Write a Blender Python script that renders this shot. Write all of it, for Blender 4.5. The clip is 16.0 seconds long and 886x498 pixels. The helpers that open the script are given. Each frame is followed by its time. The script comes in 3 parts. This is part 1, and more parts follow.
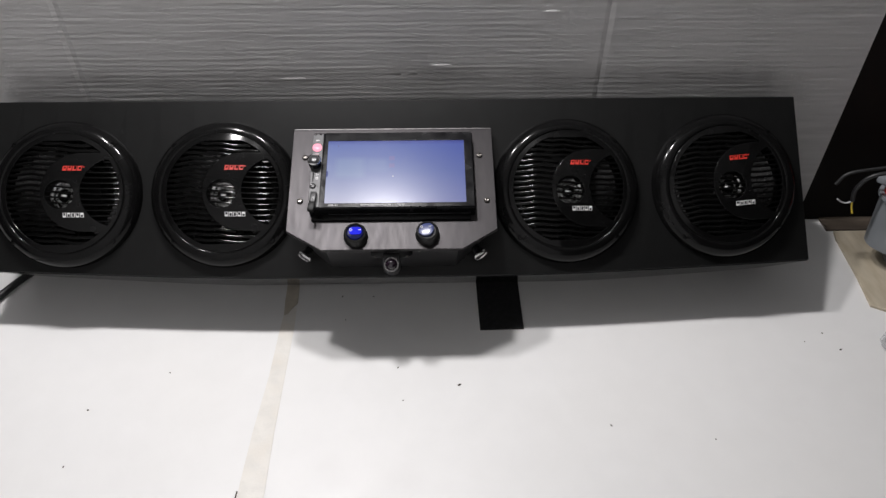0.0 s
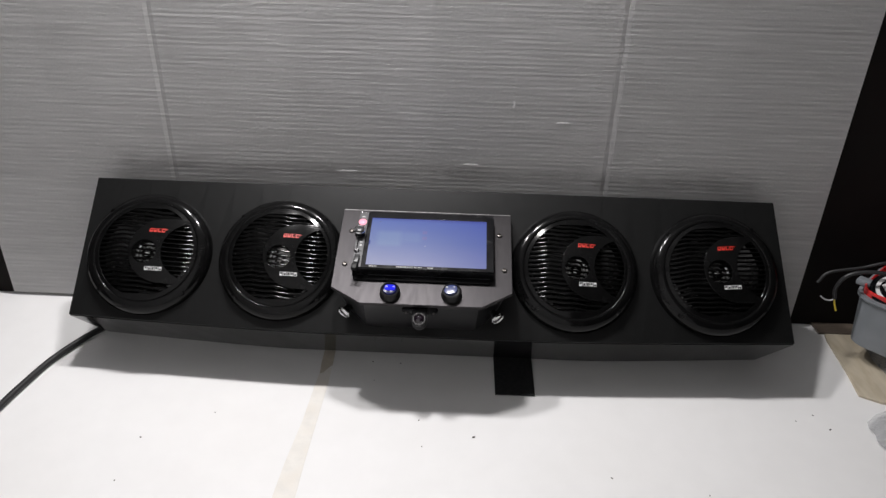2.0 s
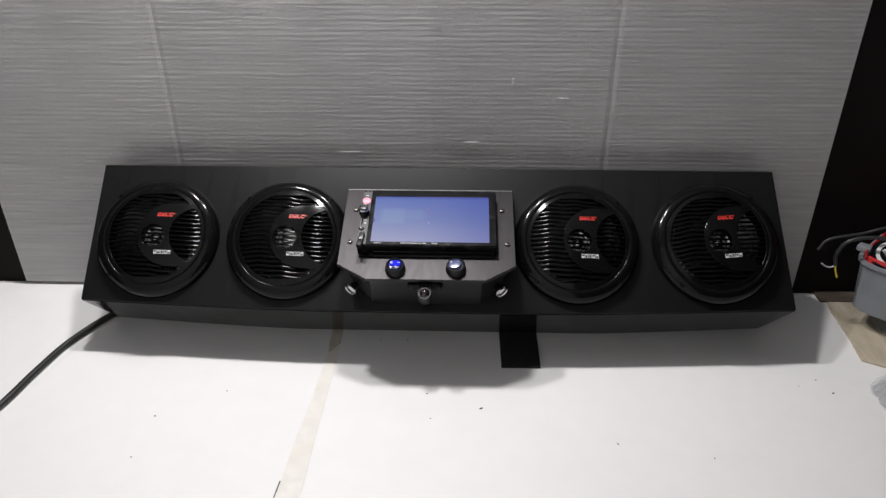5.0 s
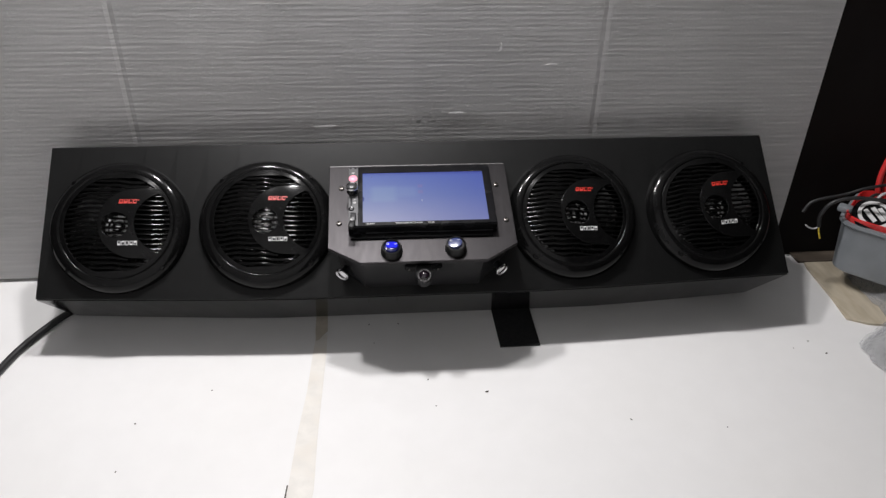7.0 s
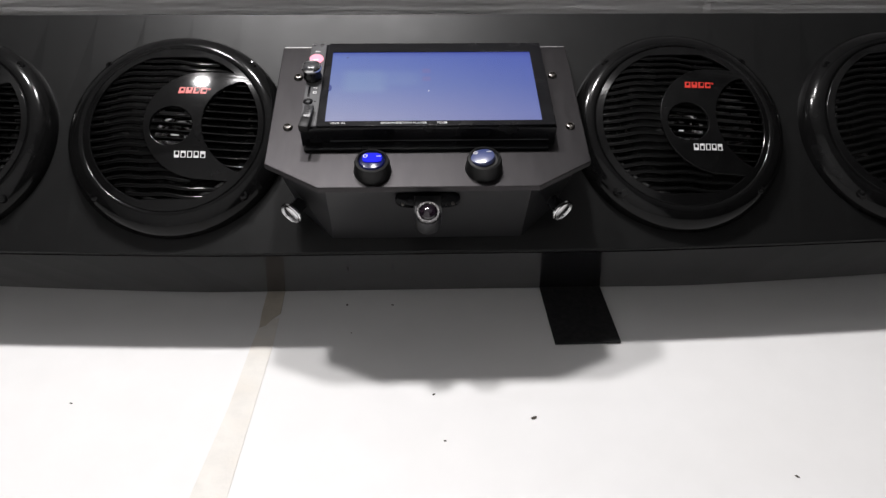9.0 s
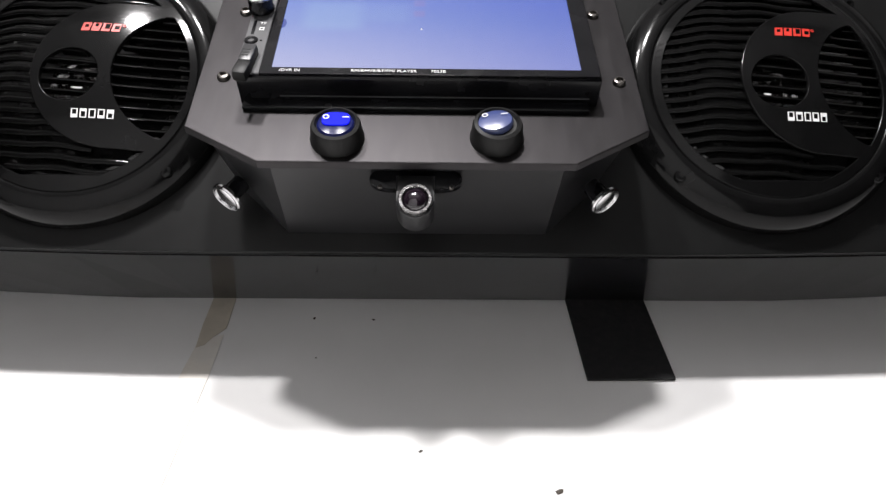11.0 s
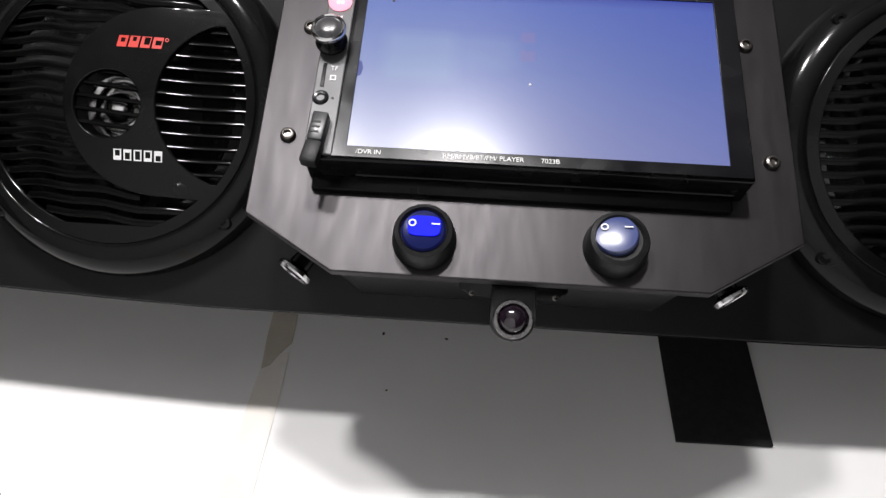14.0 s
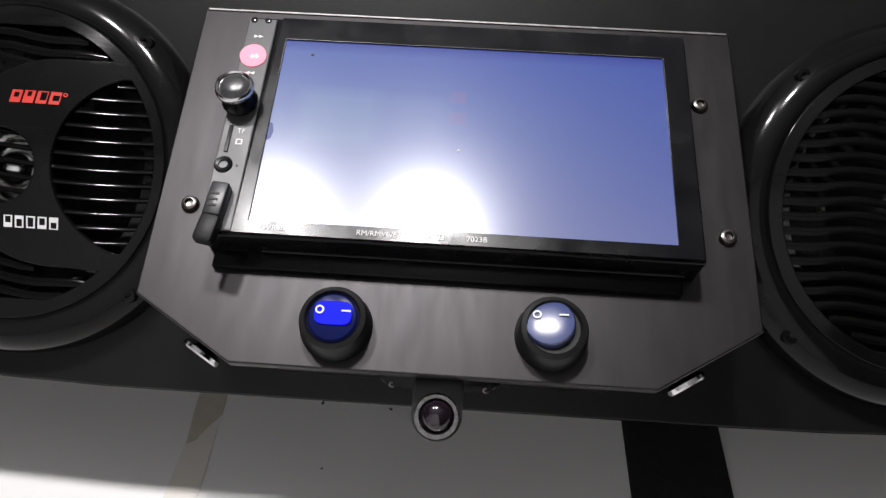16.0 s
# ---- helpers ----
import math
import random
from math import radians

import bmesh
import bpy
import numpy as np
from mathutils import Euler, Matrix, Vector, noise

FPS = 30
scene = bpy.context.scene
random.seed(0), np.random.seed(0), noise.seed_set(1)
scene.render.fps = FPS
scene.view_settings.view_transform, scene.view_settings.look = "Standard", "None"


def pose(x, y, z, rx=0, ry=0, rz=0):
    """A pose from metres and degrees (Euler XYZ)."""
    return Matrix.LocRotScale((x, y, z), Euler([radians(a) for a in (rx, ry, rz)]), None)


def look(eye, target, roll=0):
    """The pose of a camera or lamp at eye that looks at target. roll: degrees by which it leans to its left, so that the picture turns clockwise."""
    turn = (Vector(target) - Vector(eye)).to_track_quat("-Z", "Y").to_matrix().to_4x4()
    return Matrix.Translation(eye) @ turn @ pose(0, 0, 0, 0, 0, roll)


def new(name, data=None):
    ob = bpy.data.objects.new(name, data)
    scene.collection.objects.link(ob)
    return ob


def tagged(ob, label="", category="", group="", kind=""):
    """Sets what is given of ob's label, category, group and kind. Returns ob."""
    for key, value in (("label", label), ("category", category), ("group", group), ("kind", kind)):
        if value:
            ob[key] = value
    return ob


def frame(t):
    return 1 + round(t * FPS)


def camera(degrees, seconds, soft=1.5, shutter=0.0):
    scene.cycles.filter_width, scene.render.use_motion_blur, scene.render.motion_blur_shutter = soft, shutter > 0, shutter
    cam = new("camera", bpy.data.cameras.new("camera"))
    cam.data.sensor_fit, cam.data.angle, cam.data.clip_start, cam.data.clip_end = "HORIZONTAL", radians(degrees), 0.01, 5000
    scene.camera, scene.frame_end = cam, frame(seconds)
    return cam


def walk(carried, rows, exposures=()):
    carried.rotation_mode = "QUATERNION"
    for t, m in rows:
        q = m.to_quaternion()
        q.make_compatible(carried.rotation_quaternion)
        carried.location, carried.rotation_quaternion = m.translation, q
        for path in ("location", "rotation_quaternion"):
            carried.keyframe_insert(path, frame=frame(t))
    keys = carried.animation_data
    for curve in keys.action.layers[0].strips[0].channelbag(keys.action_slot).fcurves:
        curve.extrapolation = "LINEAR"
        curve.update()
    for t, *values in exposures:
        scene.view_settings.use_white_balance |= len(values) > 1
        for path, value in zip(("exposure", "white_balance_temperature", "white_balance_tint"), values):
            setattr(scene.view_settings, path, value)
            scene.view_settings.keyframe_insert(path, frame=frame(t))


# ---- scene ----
cam = camera(64.2, 16.0, soft=1.4)
PATH = [
    (0, (0.039, -0.022, 0.675), (0.086, 1.467, -0.659), 0.5),
    (0.5, (-0.002, -0.049, 0.673), (0.08, 1.484, -0.608), 1.0),
    (1, (-0.027, -0.115, 0.658), (0.037, 1.573, -0.411), -0.2),
    (1.5, (0.008, -0.155, 0.656), (0.06, 1.541, -0.402), 1.5),
    (2, (0.046, -0.198, 0.648), (0.004, 1.56, -0.304), 1.6),
    (2.5, (0.051, -0.223, 0.644), (0.005, 1.559, -0.264), 1.6),
    (3, (0.049, -0.219, 0.633), (0.004, 1.548, -0.301), 0.8),
    (3.5, (0.049, -0.219, 0.629), (-0.017, 1.545, -0.311), -0.1),
    (4, (0.053, -0.213, 0.628), (-0.001, 1.537, -0.338), 0.2),
    (4.2, (0.053, -0.215, 0.625), (-0.014, 1.535, -0.342), 0.0),
    (6.3, (-0.010, -0.224, 0.652), (0.030, 1.510, -0.346), 0.0),
    (6.5, (-0.029, -0.208, 0.652), (0.066, 1.514, -0.361), 1.0),
    (7, (-0.046, -0.169, 0.619), (0.115, 1.529, -0.424), 1.1),
    (7.5, (-0.04, -0.111, 0.576), (0.198, 1.56, -0.497), 4.4),
    (8, (-0.026, -0.018, 0.526), (0.113, 1.686, -0.512), 2.7),
    (8.5, (-0.013, 0.047, 0.457), (0.065, 1.767, -0.56), 2.1),
    (9, (-0.005, 0.109, 0.369), (0.056, 1.833, -0.643), 0.3),
    (9.2, (-0.006, 0.131, 0.339), (0.035, 1.86, -0.666), 0.5),
    (11.3, (0.009, 0.248, 0.299), (0.042, 1.943, -0.762), 1.1),
    (11.5, (0.0, 0.251, 0.321), (0.056, 1.911, -0.792), 2.0),
    (12, (-0.015, 0.279, 0.339), (-0.007, 1.88, -0.86), 0.6),
    (12.5, (-0.019, 0.317, 0.346), (-0.064, 1.834, -0.957), -0.0),
    (13, (-0.011, 0.342, 0.363), (-0.058, 1.789, -1.018), 0.2),
    (13.5, (-0.01, 0.361, 0.38), (-0.073, 1.761, -1.046), 0.3),
    (14, (-0.019, 0.369, 0.377), (-0.1, 1.726, -1.09), 0.9),
    (14.5, (-0.035, 0.399, 0.361), (-0.061, 1.707, -1.151), 2.0),
    (15, (-0.002, 0.417, 0.361), (0.013, 1.761, -1.12), 2.4),
    (15.5, (0.009, 0.417, 0.366), (0.05, 1.777, -1.101), 3.0),
    (16, (0.007, 0.411, 0.37), (-0.056, 1.814, -1.054), 1.6),
]
walk(cam, [(t, look(eye, target, roll)) for t, eye, target, roll in PATH], [(0.0, -0.1), (1.0, 0.05), (7.5, 0.05), (8.5, 0.0), (9.0, 0.15), (11.5, 0.76), (12.3, 0.78), (13.5, 0.37), (15.0, 0.22), (16.0, 0.08)])

# ---- light: two flat-faced bulbs, facing down, hung over the table in a dim workshop ----
world = bpy.data.worlds.new("world")
scene.world = world
world.use_nodes = True
world.node_tree.nodes["Background"].inputs[0].default_value = (0.6, 0.65, 0.75, 1)
world.node_tree.nodes["Background"].inputs[1].default_value = 0.03
BULBS = [(-0.314, 0.715, 1.12), (-0.057, 0.715, 1.12)]
for place in BULBS:
    # each bulb shines all round, and more strongly down from its flat face
    lamp_data = bpy.data.lights.new("bulb_light", "POINT")
    lamp_data.energy, lamp_data.shadow_soft_size, lamp_data.color = 16.6, 0.040, (1.0, 0.975, 0.978)
    new("bulb_light", lamp_data).location = place
    face_data = bpy.data.lights.new("bulb_face_light", "AREA")
    face_data.shape, face_data.size = "DISK", 0.080
    face_data.energy, face_data.color = 2.3, (1.0, 0.975, 0.978)
    new("bulb_face_light", face_data).location = place


# ---- materials ----
def material(name, color, rough=0.5, metal=0.0, vary=0.25, scale=40.0, bump=0.0, bump_scale=200.0, stretch=(1, 1, 1), coat=0.0, rough_vary=0.1, second=None, second_scale=4.0, second_amount=0.4, shine=0.5):
    """A principled surface, varied at two scales, with fine relief."""
    m = bpy.data.materials.new(name)
    m.use_nodes = True
    nt = m.node_tree
    p = nt.nodes["Principled BSDF"]
    co = nt.nodes.new("ShaderNodeTexCoord")
    mp = nt.nodes.new("ShaderNodeMapping")
    mp.inputs["Scale"].default_value = stretch
    nt.links.new(co.outputs["Object"], mp.inputs[0])

    def noise_at(size, detail=6.0):
        n = nt.nodes.new("ShaderNodeTexNoise")
        n.inputs["Scale"].default_value, n.inputs["Detail"].default_value = size, detail
        nt.links.new(mp.outputs[0], n.inputs["Vector"])
        return n.outputs["Fac"]

    def ramp(fac, a, b, lo=0.3, hi=0.7):
        r = nt.nodes.new("ShaderNodeValToRGB")
        r.color_ramp.elements[0].position, r.color_ramp.elements[1].position = lo, hi
        r.color_ramp.elements[0].color, r.color_ramp.elements[1].color = (*a, 1), (*b, 1)
        nt.links.new(fac, r.inputs[0])
        return r.outputs[0]

    fine = ramp(noise_at(scale), tuple(c * (1 - vary) for c in color), tuple(min(1, c * (1 + vary * 0.6)) for c in color))
    big = second or tuple(c * (1 - vary) for c in color)
    mix = nt.nodes.new("ShaderNodeMix")
    mix.data_type = "RGBA"
    f = ramp(noise_at(second_scale, 3.0), (0, 0, 0), (second_amount,) * 3, 0.45, 0.75)
    nt.links.new(f, mix.inputs["Factor"])
    nt.links.new(fine, mix.inputs["A"])
    mix.inputs["B"].default_value = (*big, 1)
    nt.links.new(mix.outputs["Result"], p.inputs["Base Color"])
    rr = ramp(noise_at(scale * 0.7), (max(0.02, rough - rough_vary),) * 3, (min(1, rough + rough_vary),) * 3)
    nt.links.new(rr, p.inputs["Roughness"])
    p.inputs["Metallic"].default_value = metal
    p.inputs["Specular IOR Level"].default_value = shine
    p.inputs["Coat Weight"].default_value = coat
    p.inputs["Coat Roughness"].default_value = 0.08
    if bump:
        b = nt.nodes.new("ShaderNodeBump")
        b.inputs["Strength"].default_value, b.inputs["Distance"].default_value = bump, 0.001
        nt.links.new(noise_at(bump_scale), b.inputs["Height"])
        nt.links.new(b.outputs[0], p.inputs["Normal"])
    return m


def glow(name, color, strength, base=(0.02, 0.02, 0.03), rough=0.15, shine=0.5):
    m = bpy.data.materials.new(name)
    m.use_nodes = True
    p = m.node_tree.nodes["Principled BSDF"]
    p.inputs["Base Color"].default_value = (*base, 1)
    p.inputs["Roughness"].default_value = rough
    p.inputs["Specular IOR Level"].default_value = shine
    p.inputs["Emission Color"].default_value = (*color, 1)
    p.inputs["Emission Strength"].default_value = strength
    return m


M_TABLE = material("white_hardboard", (0.80, 0.795, 0.79), 0.45, vary=0.015, scale=30, bump=0.03, bump_scale=500, second=(0.72, 0.69, 0.64), second_scale=5, second_amount=0.12)
M_TAPE = material("faded_tape", (0.77, 0.745, 0.70), 0.5, vary=0.08, scale=60, bump=0.2, bump_scale=300, second=(0.60, 0.53, 0.44), second_scale=30, second_amount=0.35)
M_TAPE_TAN = material("tan_masking_tape", (0.56, 0.51, 0.43), 0.6, vary=0.12, scale=60, bump=0.2, bump_scale=300, second=(0.62, 0.56, 0.47), second_scale=30, second_amount=0.6)
M_BOARD = material("white_corrugated_board", (0.78, 0.77, 0.77), 0.6, vary=0.09, scale=60, bump=0.5, bump_scale=130, stretch=(0.14, 1, 2.2), second=(0.62, 0.60, 0.60), second_scale=3, second_amount=0.3)
# a grey band above the sound bar: its shade mixed into the board's colour
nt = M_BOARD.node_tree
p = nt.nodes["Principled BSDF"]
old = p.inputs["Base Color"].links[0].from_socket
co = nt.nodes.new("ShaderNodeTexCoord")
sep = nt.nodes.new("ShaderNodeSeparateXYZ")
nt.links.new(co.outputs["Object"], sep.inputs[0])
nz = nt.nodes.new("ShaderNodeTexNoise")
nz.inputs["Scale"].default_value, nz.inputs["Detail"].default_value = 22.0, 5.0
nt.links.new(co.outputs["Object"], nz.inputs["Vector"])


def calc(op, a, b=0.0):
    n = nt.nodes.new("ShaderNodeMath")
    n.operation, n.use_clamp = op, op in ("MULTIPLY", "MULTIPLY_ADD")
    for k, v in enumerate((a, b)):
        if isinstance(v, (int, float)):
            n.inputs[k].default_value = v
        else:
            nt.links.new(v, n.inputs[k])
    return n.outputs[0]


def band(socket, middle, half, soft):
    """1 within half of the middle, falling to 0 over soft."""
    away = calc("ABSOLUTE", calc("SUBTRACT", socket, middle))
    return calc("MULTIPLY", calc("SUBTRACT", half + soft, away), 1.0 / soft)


# noise-broken shade band, as long as the bar, at its top edge
painted_shade = calc("MULTIPLY", calc("MULTIPLY", band(sep.outputs["Z"], 0.245, 0.003, 0.014), band(sep.outputs["X"], 0.005, 0.455, 0.03)), calc("MULTIPLY", calc("SUBTRACT", nz.outputs["Fac"], 0.18), 1.0))
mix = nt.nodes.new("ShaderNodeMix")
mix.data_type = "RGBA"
nt.links.new(painted_shade, mix.inputs["Factor"])
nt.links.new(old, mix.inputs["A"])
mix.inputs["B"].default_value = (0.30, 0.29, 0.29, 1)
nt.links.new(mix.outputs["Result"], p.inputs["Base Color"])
M_WALL = material("dark_wall", (0.008, 0.006, 0.0055), 0.8, shine=0.2, vary=0.3, scale=8, bump=0.2, bump_scale=60)
M_BOUNCE = material("pale_bounce_paint", (0.88, 0.88, 0.88), 0.8, vary=0.05, scale=5, bump=0.1, bump_scale=80)
M_CEIL = material("grey_ceiling_paint", (0.42, 0.42, 0.42), 0.8, vary=0.15, scale=5, bump=0.1, bump_scale=80)
M_FLOOR = material("grey_concrete", (0.34, 0.33, 0.32), 0.8, vary=0.2, scale=10, bump=0.2, bump_scale=60)
M_CREAM = material("cream_painted_wood", (0.50, 0.44, 0.34), 0.6, vary=0.15, scale=20, stretch=(4, 1, 1), bump=0.15, bump_scale=150, second=(0.34, 0.27, 0.18), second_scale=15, second_amount=0.5)
# shaded tone of the cream board, as a colour of its own
M_SHADE_BROWN = material("brown_board_shade", (0.085, 0.066, 0.050), 0.7, vary=0.25, scale=20, stretch=(1, 6, 6), bump=0.2, bump_scale=120)
M_BOX = material("satin_black_vinyl", (0.0058, 0.0060, 0.0060), 0.40, shine=0.22, rough_vary=0.02, vary=0.15, scale=90, bump=0.05, bump_scale=900, second=(0.0062, 0.0062, 0.0062), second_scale=8)
M_LOWER = material("smooth_black_laminate", (0.009, 0.009, 0.010), 0.14, shine=0.48, vary=0.2, scale=40, rough_vary=0.03)
M_CONSOLE = material("semi_gloss_black", (0.010, 0.010, 0.011), 0.34, shine=0.45, vary=0.2, scale=50, rough_vary=0.04)
M_GLOSS = material("gloss_black_plastic", (0.0045, 0.0045, 0.0046), 0.120, shine=0.17, vary=0.3, scale=60, rough_vary=0.015)
M_SLAT = material("gloss_black_slat", (0.0024, 0.0024, 0.0024), 0.090, shine=0.12, vary=0.3, scale=60, rough_vary=0.015)
M_CONE = material("black_cone", (0.016, 0.016, 0.016), 0.2, vary=0.3, scale=80)
M_SILVER = material("clear_silver_dome", (0.80, 0.80, 0.80), 0.12, metal=1.0, vary=0.2, scale=200)
M_PLATE = material("brushed_black_metal", (0.041, 0.0388, 0.040), 0.43, metal=1.0, rough_vary=0.04, vary=0.08, scale=24, stretch=(10, 2, 1), bump=0.006, bump_scale=40, second=(0.036, 0.034, 0.036), second_scale=7.0, second_amount=0.7)
M_EDGE_GLINT = material("bright_edge_metal", (0.30, 0.29, 0.29), 0.42, metal=1.0, vary=0.25, scale=200)
M_RUBBER = material("black_rubber", (0.0085, 0.0085, 0.0085), 0.5, shine=0.25, vary=0.25, scale=90, bump=0.1, bump_scale=600)
M_UNIT = material("black_unit_plastic", (0.005, 0.005, 0.006), 0.22, shine=0.22, vary=0.2, scale=80)
M_PANEL = material("grey_control_panel", (0.060, 0.060, 0.063), 0.4, vary=0.1, scale=80)
M_STICK = material("dark_grey_stick_plastic", (0.026, 0.026, 0.028), 0.35, vary=0.15, scale=150)
M_CHROME = material("chrome", (0.75, 0.75, 0.76), 0.20, metal=1.0, vary=0.1, scale=60)
M_RIM = material("satin_chrome", (0.85, 0.85, 0.86), 0.22, metal=1.0, vary=0.1, scale=60)
M_CAP = material("dark_satin_cap", (0.035, 0.035, 0.037), 0.30, vary=0.1, scale=80)
M_STEEL = material("steel_screw", (0.15, 0.14, 0.13), 0.33, metal=1.0, vary=0.15, scale=300)
M_FELT = material("black_felt", (0.010, 0.010, 0.011), 0.9, vary=0.3, scale=300, bump=0.4, bump_scale=1500)
M_CABLE = material("black_cable_sheath", (0.015, 0.015, 0.016), 0.45, vary=0.2, scale=80)
M_RED = material("red_print", (0.52, 0.03, 0.02), 0.4, vary=0.1)
M_WHITE = material("white_print", (0.68, 0.68, 0.68), 0.5, vary=0.05)
M_REDPL = material("red_plastic", (0.55, 0.03, 0.03), 0.3, vary=0.15)
M_BOWL = material("grey_plastic", (0.19, 0.205, 0.22), 0.36, vary=0.1, scale=30, second=(0.26, 0.275, 0.295), second_scale=12)
M_SPECK = material("dark_crumb", (0.06, 0.05, 0.04), 0.8)
M_YELLOW = material("yellow_insulation", (0.75, 0.55, 0.05), 0.4, vary=0.1)
M_GREYW = material("grey_insulation", (0.45, 0.45, 0.46), 0.4, vary=0.1)
M_LENS = material("camera_glass", (0.010, 0.006, 0.010), 0.09, vary=0.1, shine=0.8)
M_RING = material("scratched_dark_metal", (0.22, 0.215, 0.215), 0.28, metal=1.0, vary=0.25, scale=300, bump=0.15, bump_scale=900)
M_BLUE_LIT = glow("lit_blue_rocker", (0.003, 0.010, 1.0), 0.85, (0.005, 0.005, 0.03), 0.5, 0.05)
M_BLUE_OFF = material("blue_smoked_rocker", (0.005, 0.008, 0.060), 0.20, vary=0.1, shine=0.12)
M_BLUE_CLEAR = material("pale_blue_rocker", (0.035, 0.052, 0.17), 0.34, vary=0.1, shine=1.0, coat=1.0)
M_BLUE_CLEAR.node_tree.nodes["Principled BSDF"].inputs["Coat Roughness"].default_value = 0.22
M_PINK = glow("lit_button", (1.0, 0.35, 0.45), 1.5)

M_SMUDGE = glow("lit_blue_blot", (0.06, 0.10, 0.42), 0.5)

# the lit display: pale blue picture, deeper towards the upper right
M_SCREEN = glow("lit_display", (0.2, 0.3, 0.9), 0.52, (0.02, 0.02, 0.03), 0.205, 0.62)
nt = M_SCREEN.node_tree
p = nt.nodes["Principled BSDF"]
co = nt.nodes.new("ShaderNodeTexCoord")
sep = nt.nodes.new("ShaderNodeSeparateXYZ")
nt.links.new(co.outputs["Generated"], sep.inputs[0])
r1 = nt.nodes.new("ShaderNodeValToRGB")
els = r1.color_ramp.elements
els[0].position, els[0].color = 0.0, (0.35, 0.385, 0.70, 1)
els[1].position, els[1].color = 0.93, (0.110, 0.19, 0.66, 1)
e = els.new(0.5)
e.color = (0.185, 0.262, 0.66, 1)
e = els.new(1.0)
e.color = (0.04, 0.08, 0.50, 1)
nt.links.new(sep.outputs["Y"], r1.inputs[0])
r2 = nt.nodes.new("ShaderNodeValToRGB")
els = r2.color_ramp.elements
els[0].color, els[1].color = (1.35, 1.3, 1.1, 1), (0.66, 0.72, 0.95, 1)
nt.links.new(sep.outputs["X"], r2.inputs[0])
mul = nt.nodes.new("ShaderNodeMix")
mul.data_type, mul.blend_type = "RGBA", "MULTIPLY"
mul.inputs["Factor"].default_value = 1.0
nt.links.new(r1.outputs[0], mul.inputs["A"])
nt.links.new(r2.outputs[0], mul.inputs["B"])
# a faint paler tile at the left of the picture
tile = calc("MULTIPLY", band(sep.outputs["X"], 0.17, 0.075, 0.05), band(sep.outputs["Y"], 0.56, 0.11, 0.08))
tile2 = calc("MULTIPLY", band(sep.outputs["X"], 0.36, 0.05, 0.06), band(sep.outputs["Y"], 0.60, 0.06, 0.08))
mix = nt.nodes.new("ShaderNodeMix")
mix.data_type = "RGBA"
nt.links.new(calc("MULTIPLY", calc("ADD", tile, calc("MULTIPLY", tile2, 0.5)), 0.26), mix.inputs["Factor"])
nt.links.new(mul.outputs["Result"], mix.inputs["A"])
mix.inputs["B"].default_value = (0.42, 0.62, 0.85, 1)
# two faint reddish icons one above the other
icons = calc("MULTIPLY", band(sep.outputs["X"], 0.47, 0.016, 0.008), calc("ADD", band(sep.outputs["Y"], 0.71, 0.026, 0.014), band(sep.outputs["Y"], 0.59, 0.026, 0.014)))
mix2 = nt.nodes.new("ShaderNodeMix")
mix2.data_type = "RGBA"
nt.links.new(calc("MULTIPLY", icons, 0.22), mix2.inputs["Factor"])
nt.links.new(mix.outputs["Result"], mix2.inputs["A"])
mix2.inputs["B"].default_value = (0.42, 0.20, 0.42, 1)
nt.links.new(mix2.outputs["Result"], p.inputs["Emission Color"])

# ---- mesh helpers ----
WORLD = {}


def as_mesh(name, bm, mat, smooth=False):
    bmesh.ops.recalc_face_normals(bm, faces=bm.faces)
    me = bpy.data.meshes.new(name)
    bm.to_mesh(me)
    bm.free()
    me.materials.append(mat)
    if smooth:
        me.shade_smooth()
        me.set_sharp_from_angle(angle=radians(38))
    return me


def part(name, bm, mat, parent, label="", m=Matrix(), smooth=False):
    """One mesh object under a thing or a part; m is its pose in the world."""
    me = bm if isinstance(bm, bpy.types.Mesh) else as_mesh(name, bm, mat, smooth)
    ob = new(name, me)
    ob.parent = parent
    ob.matrix_basis = WORLD[parent].inverted() @ m
    WORLD[ob] = m.copy()
    return tagged(ob, label)


def thing(name, label, category, m=Matrix(), bm=None, mat=None, group="", kind="", smooth=False):
    ob = new(name, as_mesh(name, bm, mat, smooth) if bm else None)
    ob.matrix_basis = m
    WORLD[ob] = m.copy()
    return tagged(ob, label, category, group, kind)


def box(sx, sy, sz, x=0, y=0, z=0, bevel=0.0, segments=2, bm=None):
    """A box centred at x, y, z."""
    bm = bm or bmesh.new()
    made = bmesh.ops.create_cube(bm, size=1.0, matrix=Matrix.Translation((x, y, z)) @ Matrix.Diagonal((sx, sy, sz, 1)))
    if bevel:
        edges = {e for v in made["verts"] for e in v.link_edges}
        bmesh.ops.bevel(bm, geom=list(edges), offset=bevel, segments=segments, profile=0.5, affect="EDGES")
    return bm


